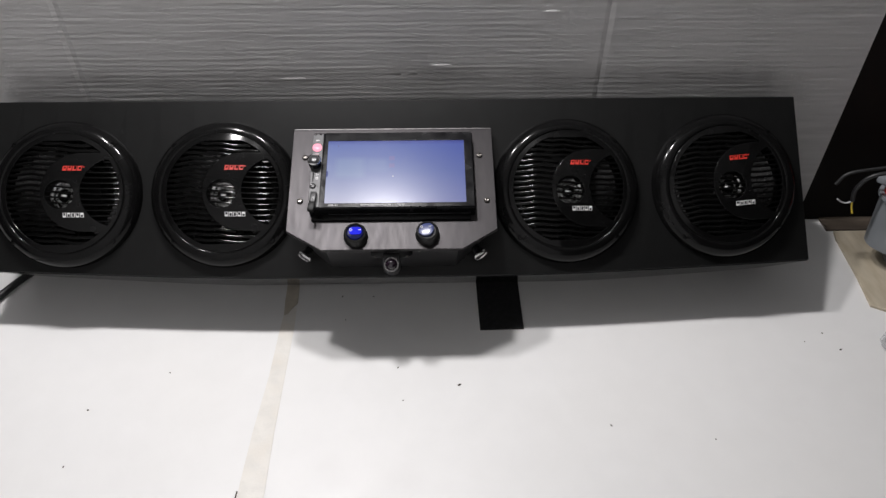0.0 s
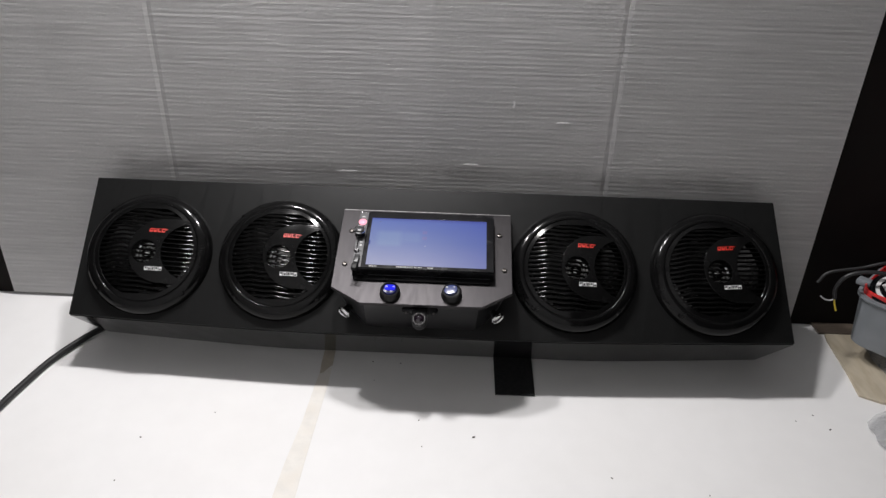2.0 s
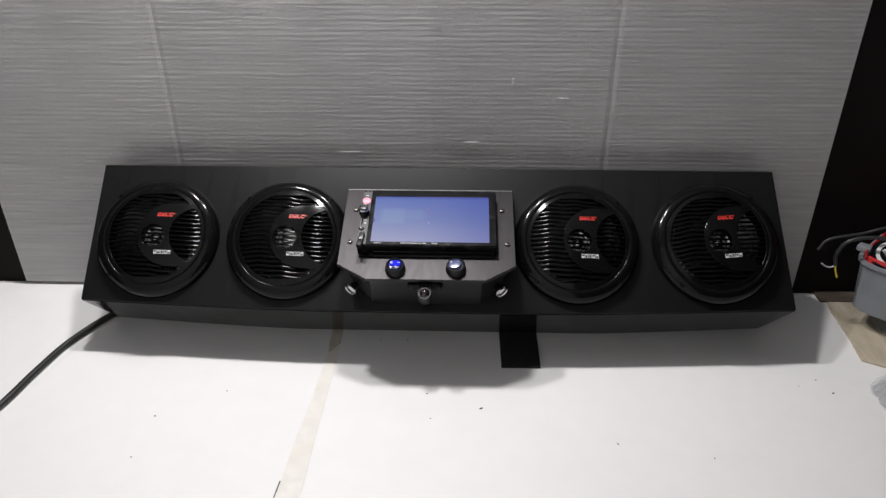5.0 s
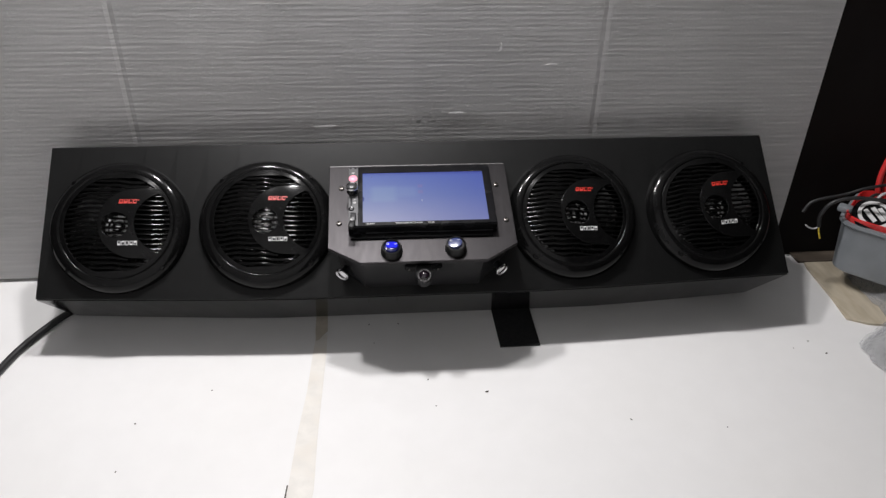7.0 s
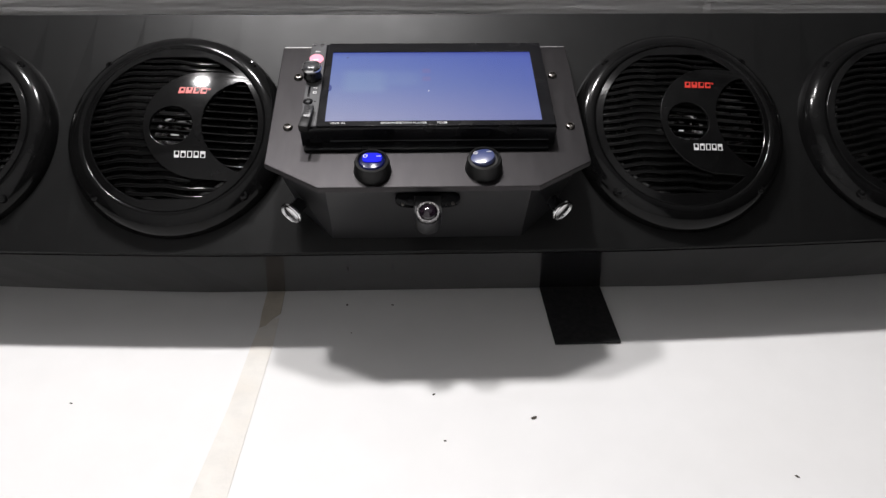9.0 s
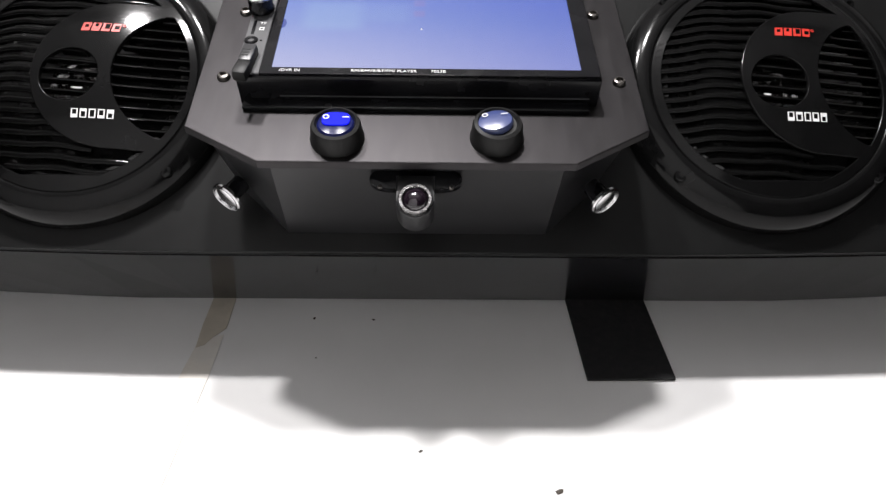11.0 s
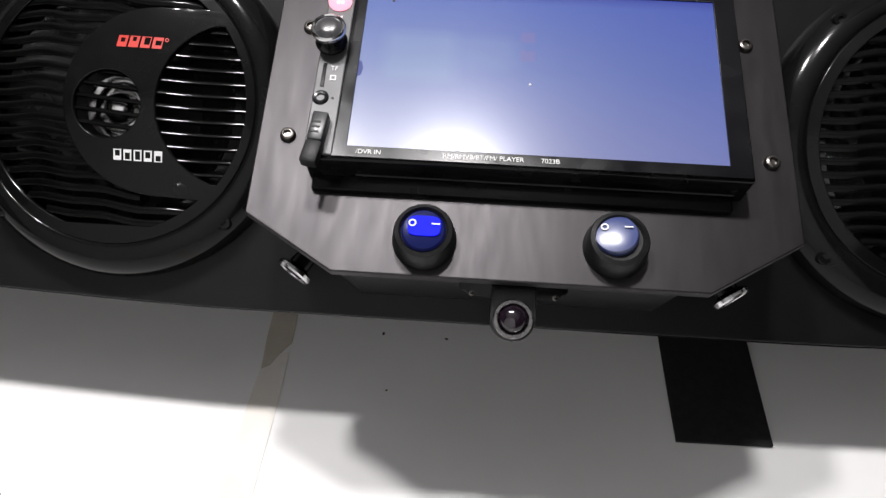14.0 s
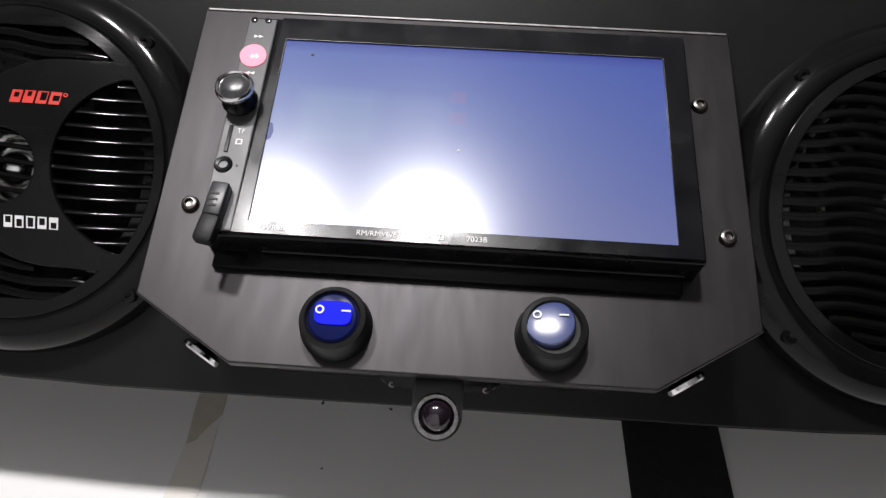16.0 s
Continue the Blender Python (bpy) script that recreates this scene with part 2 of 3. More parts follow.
def lathe(profile, steps=48, bm=None, shift=(0, 0, 0), close=False):
    """A turned form about z from (radius, height) pairs."""
    bm = bm or bmesh.new()
    rings = []
    for r, h in profile:
        if r < 1e-6:
            rings.append([bm.verts.new((shift[0], shift[1], shift[2] + h))])
        else:
            rings.append([bm.verts.new((shift[0] + r * math.cos(2 * math.pi * k / steps), shift[1] + r * math.sin(2 * math.pi * k / steps), shift[2] + h)) for k in range(steps)])
    pairs = list(zip(rings, rings[1:])) + ([(rings[-1], rings[0])] if close else [])
    for a, b in pairs:
        for k in range(steps):
            j = (k + 1) % steps
            if len(a) == 1 and len(b) == 1:
                continue
            if len(a) == 1:
                bm.faces.new((a[0], b[k], b[j]))
            elif len(b) == 1:
                bm.faces.new((a[k], a[j], b[0]))
            else:
                bm.faces.new((a[k], a[j], b[j], b[k]))
    return bm


def prism(outline, low, high, bm=None, bevel=0.0):
    """A plate with the outline (x, y), from height low to high."""
    bm = bm or bmesh.new()
    a = [bm.verts.new((x, y, low)) for x, y in outline]
    b = [bm.verts.new((x, y, high)) for x, y in outline]
    bottom, top = bm.faces.new(a[::-1]), bm.faces.new(b)
    for k in range(len(a)):
        j = (k + 1) % len(a)
        bm.faces.new((a[k], a[j], b[j], b[k]))
    if bevel:
        bmesh.ops.bevel(bm, geom=list(top.edges), offset=bevel, segments=2, profile=0.5, affect="EDGES")
    return bm


def tube(points, radius, steps=10, bm=None, smooth_steps=8):
    """A round cable through the points, by Catmull-Rom."""
    bm = bm or bmesh.new()
    pts = [Vector(p) for p in points]
    ext = [2 * pts[0] - pts[1]] + pts + [2 * pts[-1] - pts[-2]]
    line = []
    for a, b, c, d in zip(ext, ext[1:], ext[2:], ext[3:]):
        for k in range(smooth_steps):
            u = k / smooth_steps
            line.append(0.5 * ((2 * b) + (c - a) * u + (2 * a - 5 * b + 4 * c - d) * u * u + (3 * b - a - 3 * c + d) * u ** 3))
    line.append(pts[-1])
    rings = []
    for k, q in enumerate(line):
        way = (line[min(k + 1, len(line) - 1)] - line[max(k - 1, 0)]).normalized()
        turn = way.to_track_quat("Z", "Y").to_matrix()
        rings.append([bm.verts.new(q + turn @ Vector((radius * math.cos(2 * math.pi * i / steps), radius * math.sin(2 * math.pi * i / steps), 0))) for i in range(steps)])
    for a, b in zip(rings, rings[1:]):
        for i in range(steps):
            j = (i + 1) % steps
            bm.faces.new((a[i], a[j], b[j], b[i]))
    bm.faces.new(rings[0][::-1]), bm.faces.new(rings[-1])
    return bm


def flat_shape(name, loops, depth, mat, bevel=0.0):
    """A plate with holes: a filled curve made into a mesh. The first loop is the rim, the others are holes."""
    cu = bpy.data.curves.new(name, "CURVE")
    cu.dimensions, cu.fill_mode, cu.extrude, cu.bevel_depth, cu.bevel_resolution = "2D", "BOTH", depth, bevel, 2
    for loop in loops:
        sp = cu.splines.new("POLY")
        sp.points.add(len(loop) - 1)
        for q, (x, y) in zip(sp.points, loop):
            q.co = (x, y, 0, 1)
        sp.use_cyclic_u = True
    ob = bpy.data.objects.new(name, cu)
    scene.collection.objects.link(ob)
    bpy.context.view_layer.update()
    me = bpy.data.meshes.new_from_object(ob.evaluated_get(bpy.context.evaluated_depsgraph_get()))
    me.materials.clear()
    me.materials.append(mat)
    bpy.data.objects.remove(ob)
    return me


def words(name, text, size, mat, spread=1.0):
    """Raised print as a thin mesh, centred."""
    cu = bpy.data.curves.new(name, "FONT")
    cu.body, cu.size, cu.extrude, cu.align_x, cu.align_y, cu.space_character = text, size, 0.0001, "CENTER", "CENTER", spread
    ob = bpy.data.objects.new(name, cu)
    scene.collection.objects.link(ob)
    bpy.context.view_layer.update()
    me = bpy.data.meshes.new_from_object(ob.evaluated_get(bpy.context.evaluated_depsgraph_get()))
    me.materials.clear()
    me.materials.append(mat)
    bpy.data.objects.remove(ob)
    return me


# ---- the large structure ----
thing("table", "white hardboard work table top with stains and crumbs", "table", pose(0, 0, 0), box(3.19, 1.206, 0.03, 0.0, 0.1870, -0.015, 0.002), M_TABLE, kind="structure")
thing("floor", "grey concrete workshop floor", "floor", pose(0, 0, -0.92), box(6, 6, 0.04, 0, 0, -0.02), M_FLOOR, kind="structure")
# unseen ceiling: its height and grey are set to temper bounced light
thing("ceiling", "unseen plain grey ceiling, toned to temper the bounce", "ceiling", pose(0, 0, 1.80), box(4.4, 6, 0.04, 0, 0, 0.02), M_CEIL, kind="structure")
thing("wall_north", "unseen dark brown wall added to hold back bounce and reflections behind the table", "wall", pose(0, 0.791, 0.44), box(4.4, 0.06, 2.72, 0, 0.03, 0), M_WALL, kind="structure")
# unseen pale wall added close behind the camera to lift the bar's shade
thing("bounce_wall", "unseen pale wall added close by to bounce light", "wall", pose(0, -0.42, 0.44), box(2.50, 0.06, 2.72, -0.95, -0.03, 0), M_BOUNCE, kind="structure")
# unseen dark walls added to hold back bounce and keep gloss reflections dark
thing("unseen_wall_southeast", "unseen dark brown wall added to hold back bounce and reflections", "wall", pose(0, -1.15, 0.44), box(1.96, 0.06, 2.72, 1.22, -0.03, 0), M_WALL, kind="structure")
thing("unseen_wall_return", "unseen dark brown wall added to hold back bounce and reflections", "wall", pose(0.27, -0.80, 0.44), box(0.06, 0.64, 2.72, 0, 0, 0), M_WALL, kind="structure")
thing("unseen_wall_east", "unseen dark brown wall added to hold back bounce and reflections", "wall", pose(1.6, -0.1795, 0.44), box(0.06, 1.939, 2.72, 0.03, 0, 0), M_WALL, kind="structure")
thing("unseen_wall_west", "unseen dark brown wall added to hold back bounce and reflections", "wall", pose(-1.6, 0.1855, 0.44), box(0.06, 1.209, 2.72, -0.03, 0, 0), M_WALL, kind="structure")

# the corrugated board behind the sound bar, with two folds
BOARD_Y = 0.780
bm = bmesh.new()
rows_z = [0.006 + 0.0035 * k for k in range(236)]
cols_x = [-0.692, -0.55, -0.392, -0.386, -0.380, -0.2, 0.0, 0.14, 0.254, 0.260, 0.266, 0.42, 0.591]
grid = []
for k, z in enumerate(rows_z):
    line = []
    for x in cols_x:
        fold = 0.0006 if x in (-0.386, 0.260) else 0.0
        y = BOARD_Y + fold + (0.00011 if k % 2 else 0.0) + 0.003 * noise.noise((x * 2.2, z * 2.5, 3.0)) * min(1, z * 4)
        line.append(bm.verts.new((x, y, z)))
    grid.append(line)
for a, b in zip(grid, grid[1:]):
    for i in range(len(cols_x) - 1):
        bm.faces.new((a[i], a[i + 1], b[i + 1], b[i]))
bmesh.ops.solidify(bm, geom=list(bm.faces), thickness=-0.005)
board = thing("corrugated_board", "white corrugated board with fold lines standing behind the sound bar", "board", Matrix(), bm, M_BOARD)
for x, z, w in ((-0.297, 0.268, 0.030), (-0.125, 0.245, 0.034), (-0.160, 0.292, 0.026), (-0.240, 0.305, 0.018), (0.060, 0.262, 0.022), (0.350, 0.285, 0.020), (-0.170, 0.370, 0.024), (0.190, 0.330, 0.018)):
    bm = prism([(-w / 2, 0), (-w / 4, -0.0011), (w / 4, -0.0009), (w / 2, 0.0002), (w / 4, 0.0010), (-w / 4, 0.0008)], 0, 0.0005)
    part("crease", bm, M_BOARD, board, "raised crease", Matrix.Translation((x, BOARD_Y + 0.0004, z)) @ Matrix.Rotation(radians(90), 4, "X"))
part("nick", prism([(-0.0012, -0.005), (0.0010, -0.004), (0.0014, 0.004), (-0.0004, 0.006)], 0, 0.0016), M_BOARD, board, "torn nick", Matrix.Translation((0.118, BOARD_Y + 0.001, 0.354)) @ Matrix.Rotation(radians(90), 4, "X"))

# ---- the sound bar ----
X0, X1 = -0.490, 0.503
FY, FZ = 0.588, 0.0855
TY, TZ = 0.746, 0.234
BAR = pose(0, 0.69, 0)
bar = thing("sound_bar", "black vinyl sound bar with four loudspeakers and lit display", "sound bar", BAR)


def front_y(x):
    """The lower front edge bows forward in the middle."""
    return FY + 0.0200 * max(0.0, (abs(x) - 0.15) / 0.35) ** 1.3


def base_y(x):
    return 0.662 + 0.022 * max(0.0, (abs(x - 0.02) - 0.22) / 0.27) ** 1.2


def face_at(x):
    """The plane of the sloping front at x: x along, y up the slope, z out."""
    y = front_y(x)
    return Matrix.Translation((0, y, FZ)) @ Matrix.Rotation(math.atan2(TZ - FZ, TY - y), 4, "X")


STATIONS = [X0 + (X1 - X0) * k / 24 for k in range(25)]
bm = bmesh.new()


def flare(x):
    """How far the lower front edge and the top edge lie outside of x: the ends lean in at the top."""
    w = (x - 0.0065) / 0.4965
    return (0.0090 * w, -0.0055 * w) if w > 0 else (0.0040 * w, -0.0040 * w)


sections = [[bm.verts.new((x + dx, y, z)) for y, z, dx in ((base_y(x), 0.001, 0.0), (front_y(x), FZ, flare(x)[0]), (TY, TZ, flare(x)[1]), (0.774, 0.204, flare(x)[1]), (0.774, 0.001, 0.0))] for x in STATIONS]
for a, b in zip(sections, sections[1:]):
    for k in range(5):
        j = (k + 1) % 5
        bm.faces.new((a[k], a[j], b[j], b[k]))
bm.faces.new(sections[0]), bm.faces.new(sections[-1][::-1])
bmesh.ops.recalc_face_normals(bm, faces=bm.faces)
sharp = [e for e in bm.edges if len(e.link_faces) == 2 and e.calc_face_angle() > 0.3]
bmesh.ops.bevel(bm, geom=sharp, offset=0.0009, segments=2, profile=0.5, affect="EDGES")
body = part("body", bm, M_BOX, bar, "satin black vinyl enclosure")
bm = bmesh.new()
strip = []
for x in STATIONS:
    a, b = Vector((x + flare(x)[0], front_y(x) + 0.0026, FZ - 0.003)), Vector((x, base_y(x), 0.0012))
    out = Vector((0, -0.75, -0.66)) * 0.0009
    strip.append([bm.verts.new(q) for q in (a, a + out, b + out * 0.9 + Vector((0, 0, 0.0006)), b)])
for a, b in zip(strip, strip[1:]):
    for k in range(4):
        j = (k + 1) % 4
        bm.faces.new((a[k], a[j], b[j], b[k]))
bm.faces.new(strip[0]), bm.faces.new(strip[-1][::-1])
part("bottom_panel", bm, M_LOWER, bar, "smooth glossy black panel under the front")

FACE = face_at(0)


def circle(r, n=64, x=0.0, y=0.0):
    return [(x + r * math.cos(2 * math.pi * k / n), y + r * math.sin(2 * math.pi * k / n)) for k in range(n)]


# openings of the domed grille, in the loudspeaker's own plane
GR, DOME, FRONT = 0.0665, 2.2, 0.0255
HUB_X, HUB_Y, HUB_R = 0.0010, -0.0030, 0.0168


def arc_gap(y, which):
    """The span (left, right) of an opening at height y, or None."""
    if which == "lens":
        if abs(y) >= 0.0400:
            return None
        left = 0.0560 - math.sqrt(0.0415 ** 2 - y * y) + 0.0090
        right = math.sqrt(0.0658 ** 2 - y * y)
        return (left, right) if right > left else None
    if which == "crescent":
        if abs(y) >= 0.0610:
            return None
        rim = math.sqrt(0.0645 ** 2 - y * y)
        inner = 0.0450 ** 2 - y * y
        right = min(0.0250 - math.sqrt(inner) if inner > 0 else rim, rim)
        return (-rim, right) if right + rim > 0.004 else None
    if abs(y - HUB_Y) >= HUB_R:
        return None
    w = math.sqrt(HUB_R ** 2 - (y - HUB_Y) ** 2)
    return HUB_X - w, HUB_X + w


def gap_loop(which, n=160):
    ys = [-0.0609 + 0.1218 * k / n for k in range(n + 1)]
    got = [(y, arc_gap(y, which)) for y in ys]
    got = [(y, g) for y, g in got if g and g[1] - g[0] > 0.0008]
    return [(g[0], y) for y, g in got] + [(g[1], y) for y, g in got[::-1]]


def domed(me):
    """Bend a flat cover into the grille's shallow dome."""
    bm = bmesh.new()
    bm.from_mesh(me)
    bmesh.ops.triangulate(bm, faces=list(bm.faces))
    for _ in range(3):
        far = [e for e in bm.edges if e.calc_length() > 0.007]
        if far:
            bmesh.ops.subdivide_edges(bm, edges=far, cuts=1)
            bmesh.ops.triangulate(bm, faces=[f for f in bm.faces if len(f.verts) > 3])
    for v in bm.verts:
        v.co.z -= DOME * (v.co.x ** 2 + v.co.y ** 2)
    bm.to_mesh(me)
    bm.free()
    me.shade_smooth()
    me.set_sharp_from_angle(angle=radians(35))
    return me


EDGE = FRONT - DOME * GR * GR
roll = [(0.0712 + 0.0156 * math.cos(radians(7.5 * k)), 0.0012 + 0.0156 * math.sin(radians(7.5 * k))) for k in range(13)]
flange_me = as_mesh("loudspeaker", lathe([(0.0640, 0.001), (0.0862, 0.001)] + roll + [(0.0702, 0.0164), (0.0694, 0.0156), (0.0686, 0.0136)], 96, close=True), M_GLOSS, True)
cover_me = domed(flat_shape("grille", [circle(0.0692, 96), gap_loop("lens"), gap_loop("crescent"), circle(HUB_R, 64, HUB_X, HUB_Y)], 0.0012, M_GLOSS, 0.0006))
cone_me = as_mesh("cone", lathe([(0.064, 0.008), (0.058, 0.0105), (0.052, 0.007), (0.025, -0.005), (0.018, -0.006), (0, -0.006)], 64), M_CONE, True)
dome_me = as_mesh("tweeter", lathe([(0.0165, -0.004), (0.0165, 0.0125), (0.0156, 0.0150), (0.0146, 0.0120), (0.0136, 0.0105), (0.0126, 0.0130), (0.0116, 0.0145), (0.0106, 0.0125), (0.0096, 0.0110), (0.0086, 0.0135), (0.0066, 0.0165), (0.004, 0.0183), (0, 0.0188)], 40, None, (HUB_X, HUB_Y, 0)), M_SILVER, True)
screw_me = as_mesh("screw", lathe([(0.0036, -0.003), (0.0036, 0.0002), (0.0030, 0.0010), (0.0016, 0.0012), (0.0014, 0.0002), (0, 0.0001)], 18), M_GLOSS, True)
slats = []
pitch = 0.0063
PROFILE = [(-0.0010, -0.0050), (-0.0012, 0.0001), (-0.0008, 0.0007), (0.0000, 0.0005), (0.0007, 0.0000), (0.0011, -0.0008), (0.0009, -0.0050)]
for k in range(-9, 10):
    y = k * pitch
    for which in ("lens", "crescent", "centre"):
        span = arc_gap(y, which)
        if not span or span[1] - span[0] < 0.004:
            continue
        bm = bmesh.new()
        n, ring = 10, []
        for i in range(n + 1):
            x = span[0] - 0.001 + (span[1] - span[0] + 0.002) * i / n
            bow = -0.0024 * math.sin(x / GR * 2.6) - (0.0006 * math.sin((x + 0.06) * 190) if which == "crescent" else 0.0)
            drop = DOME * (x * x + y * y)
            thick = 1.55 if which == "crescent" else 1.0
            ring.append([bm.verts.new((x, y + bow + a * thick, b * (0.6 if thick > 1 else 1.0) - drop)) for a, b in PROFILE])
        for a, b in zip(ring, ring[1:]):
            for i in range(7):
                j = (i + 1) % 7
                bm.faces.new((a[i], a[j], b[j], b[i]))
        bm.faces.new(ring[0]), bm.faces.new(ring[-1][::-1])
        slats.append(as_mesh("slat", bm, M_SLAT, True))


def mark_block(name, width, height, slant, slit, mat):
    """A plain printed block with a slit, one of a row that stands for a maker's mark."""
    def leaning(x0, x1, y0, y1):
        return [(x0 + slant * y0 / height, y0), (x1 + slant * y0 / height, y0), (x1 + slant * y1 / height, y1), (x0 + slant * y1 / height, y1)]
    rim = leaning(-width / 2, width / 2, -height / 2, height / 2)
    hole = leaning(slit[0], slit[1], slit[2], slit[3])
    return flat_shape(name, [rim, hole], 0.0001, mat)


RED_BLOCKS = [mark_block("mark_block", 0.0046, 0.0056, 0.0009, slit, M_RED) for slit in ((-0.0010, 0.0011, -0.0004, 0.0017), (-0.0009, 0.0009, 0.0002, 0.0024), (-0.0008, 0.0019, -0.0012, 0.0024), (-0.0010, 0.0018, -0.0012, 0.0012))]
RED_DOT = as_mesh("mark_block", lathe([(0.0010, 0.0), (0.0010, 0.0002), (0.0005, 0.0002), (0.0005, 0.0)], 14, close=True), M_RED)
WHITE_BLOCKS = [mark_block("mark_block", 0.0037, 0.0052, 0.0, slit, M_WHITE) for slit in ((-0.0012, 0.0012, -0.0006, 0.0022), (-0.0012, 0.0012, -0.0021, 0.0011), (-0.0012, 0.0012, -0.0020, 0.0020), (-0.0012, 0.0012, -0.0010, 0.0020), (-0.0012, 0.0012, -0.0022, 0.0004))]


def loudspeaker(x, turn=0.0):
    m = face_at(x) @ pose(x, 0.1002 if abs(x) < 0.3 else 0.0950 if x < 0 else 0.0970, 0.0, 0, 0, turn) @ Matrix.Scale(1.02, 4)
    sp = part("loudspeaker", flange_me, None, bar, "glossy black round loudspeaker with slatted grille", m)
    up = m @ pose(0, 0, FRONT)
    part("grille", cover_me, None, sp, "", up)
    part("cone", cone_me, None, sp, "matt black cone", m)
    part("tweeter", dome_me, None, sp, "small silver dome tweeter", m)
    for me in slats:
        part("slat", me, None, sp, "", up)
    for a in (45, 135, 225, 315):
        part("screw", screw_me, None, sp, "", m @ pose(0.0795 * math.cos(radians(a)), 0.0795 * math.sin(radians(a)), 0.0138))
    sx, sy = (0.0018, -0.0013) if x < 0 else (-0.0008, 0.0008)

    def on_dome(px, py):
        return up @ pose(px, py, 0.0020 - DOME * (px * px + py * py), math.degrees(-2 * DOME * py), math.degrees(2 * DOME * px))

    for k, me in enumerate(RED_BLOCKS):
        part("mark_block", me, None, sp, "red printed block", on_dome(0.0052 + 0.0055 * k + sx, 0.0285 + sy))
    part("mark_block", RED_DOT, None, sp, "small red printed ring", on_dome(0.0258 + sx, 0.0302 + sy))
    for k, me in enumerate(WHITE_BLOCKS):
        part("mark_block", me, None, sp, "white printed block", on_dome(0.0055 + 0.0048 * k + sx, -0.0255 + sy))


for x, turn in ((-0.390, 0.0), (-0.201, 0.0), (0.209, 0.0), (0.404, 5.5)):
    loudspeaker(x, turn)

# the middle console and its metal plate
PA = radians(20.5)
PLATE = Matrix.Translation((0.001, 0.557, 0.1565)) @ Matrix.Rotation(PA, 4, "X")
OUT = [(-0.078, 0.0), (0.078, 0.0), (0.118, 0.0245), (0.1185, 0.1635), (-0.1195, 0.1635), (-0.118, 0.0245)]
INNER = [(-0.074, 0.006), (0.074, 0.006), (0.112, 0.029), (0.112, 0.158), (-0.112, 0.158), (-0.112, 0.029)]
bm = bmesh.new()
top = [bm.verts.new(PLATE @ Vector((x, y, -0.0045))) for x, y in INNER]
low = []
for (x, y), (fx, fv) in zip(INNER, ((-0.074, 0.012), (0.074, 0.012), (0.100, 0.036), (0.112, 0.160), (-0.112, 0.160), (-0.100, 0.036))):
    low.append(bm.verts.new(FACE @ Vector((fx, fv, 0.0002))))
bm.faces.new(top)
for k in range(6):
    j = (k + 1) % 6
    bm.faces.new((top[k], top[j], low[j], low[k]))
bmesh.ops.recalc_face_normals(bm, faces=bm.faces)
part("console", bm, M_CONSOLE, bar, "black centre housing")
plate = part("mounting_plate", prism(OUT, -0.0045, 0.0, None, 0.0006), M_PLATE, bar, "brushed dark metal plate with cut corners", PLATE)
# paler metal strip: the lamp's glint on the top bevel, put into colour
part("edge_glint", box(0.236, 0.0012, 0.0030, -0.0005, 0.1641, -0.0012, 0.0004), M_EDGE_GLINT, plate, "thin paler strip painting the glint on the top edge", PLATE)
for x, y in ((-0.105, 0.063), (0.108, 0.062), (-0.103, 0.123), (0.102, 0.124)):
    part("screw", lathe([(0.0036, 0.0), (0.0036, 0.0008), (0.0030, 0.0022), (0.0022, 0.0026), (0.0018, 0.0026), (0.0016, 0.0012), (0, 0.0010)], 20), M_STEEL, plate, "steel hex socket screw", PLATE @ pose(x, y, 0.0), True)

# the display unit, tilted a little flatter than the plate
UNIT = Matrix.Translation((0.0015, 0.597, 0.1895)) @ Matrix.Rotation(radians(19.0), 4, "X")
UX0, UX1, UV0, UV1 = -0.0930, 0.0930, -0.0060, 0.0995
unit = part("display_unit", box(UX1 - UX0, UV1 - UV0, 0.026, (UX0 + UX1) / 2, (UV0 + UV1) / 2, -0.0132, 0.0016, 3), M_UNIT, bar, "black car media player with a lit display", UNIT, True)
part("mounting_sleeve", box(0.1790, 0.0170, 0.0042, -0.0010, 0.0442, 0.0012, 0.0012), M_UNIT, unit, "black sleeve round the foot of the player", PLATE, True)
SX0, SX1, SV1 = -0.0752, 0.0828, 0.0868
part("bezel", flat_shape("bezel", [[(-0.0806, -0.0050), (0.0915, -0.0050), (0.0915, 0.0980), (-0.0780, 0.0980)], [(SX0, 0.0), (SX1, 0.0), (SX1, SV1), (SX0, SV1)]], 0.0006, M_UNIT, 0.0002), None, unit, "glossy black screen frame", UNIT @ pose(0, 0, 0.0004))
part("screen", box(SX1 - SX0, SV1, 0.0006, (SX0 + SX1) / 2, SV1 / 2, 0.0001, 0.0), M_SCREEN, unit, "lit pale blue display", UNIT)
part("control_panel", box(0.0122, 0.1020, 0.0012, -0.0868, 0.0465, 0.0002, 0.0005), M_PANEL, unit, "grey strip of controls", UNIT)
part("dust_speck", lathe([(0.0006, 0.0), (0.0004, 0.0004), (0, 0.0005)], 10), M_WHITE, unit, "white speck of dust", UNIT @ pose(0.0005, 0.036, 0.0004))
part("dust_speck", lathe([(0.0007, 0.0), (0.0005, 0.0003), (0, 0.0004)], 8), M_SPECK, unit, "dark speck of dust", UNIT @ pose(-0.0630, 0.0795, 0.0004))
part("smudge", prism([(-0.0012, -0.0045), (0.0010, -0.0030), (0.0016, 0.0005), (0.0008, 0.0040), (-0.0012, 0.0048)], 0.0, 0.0001), M_SMUDGE, unit, "deep blue blot at the picture's edge", UNIT @ pose(-0.0744, 0.0400, 0.0004))
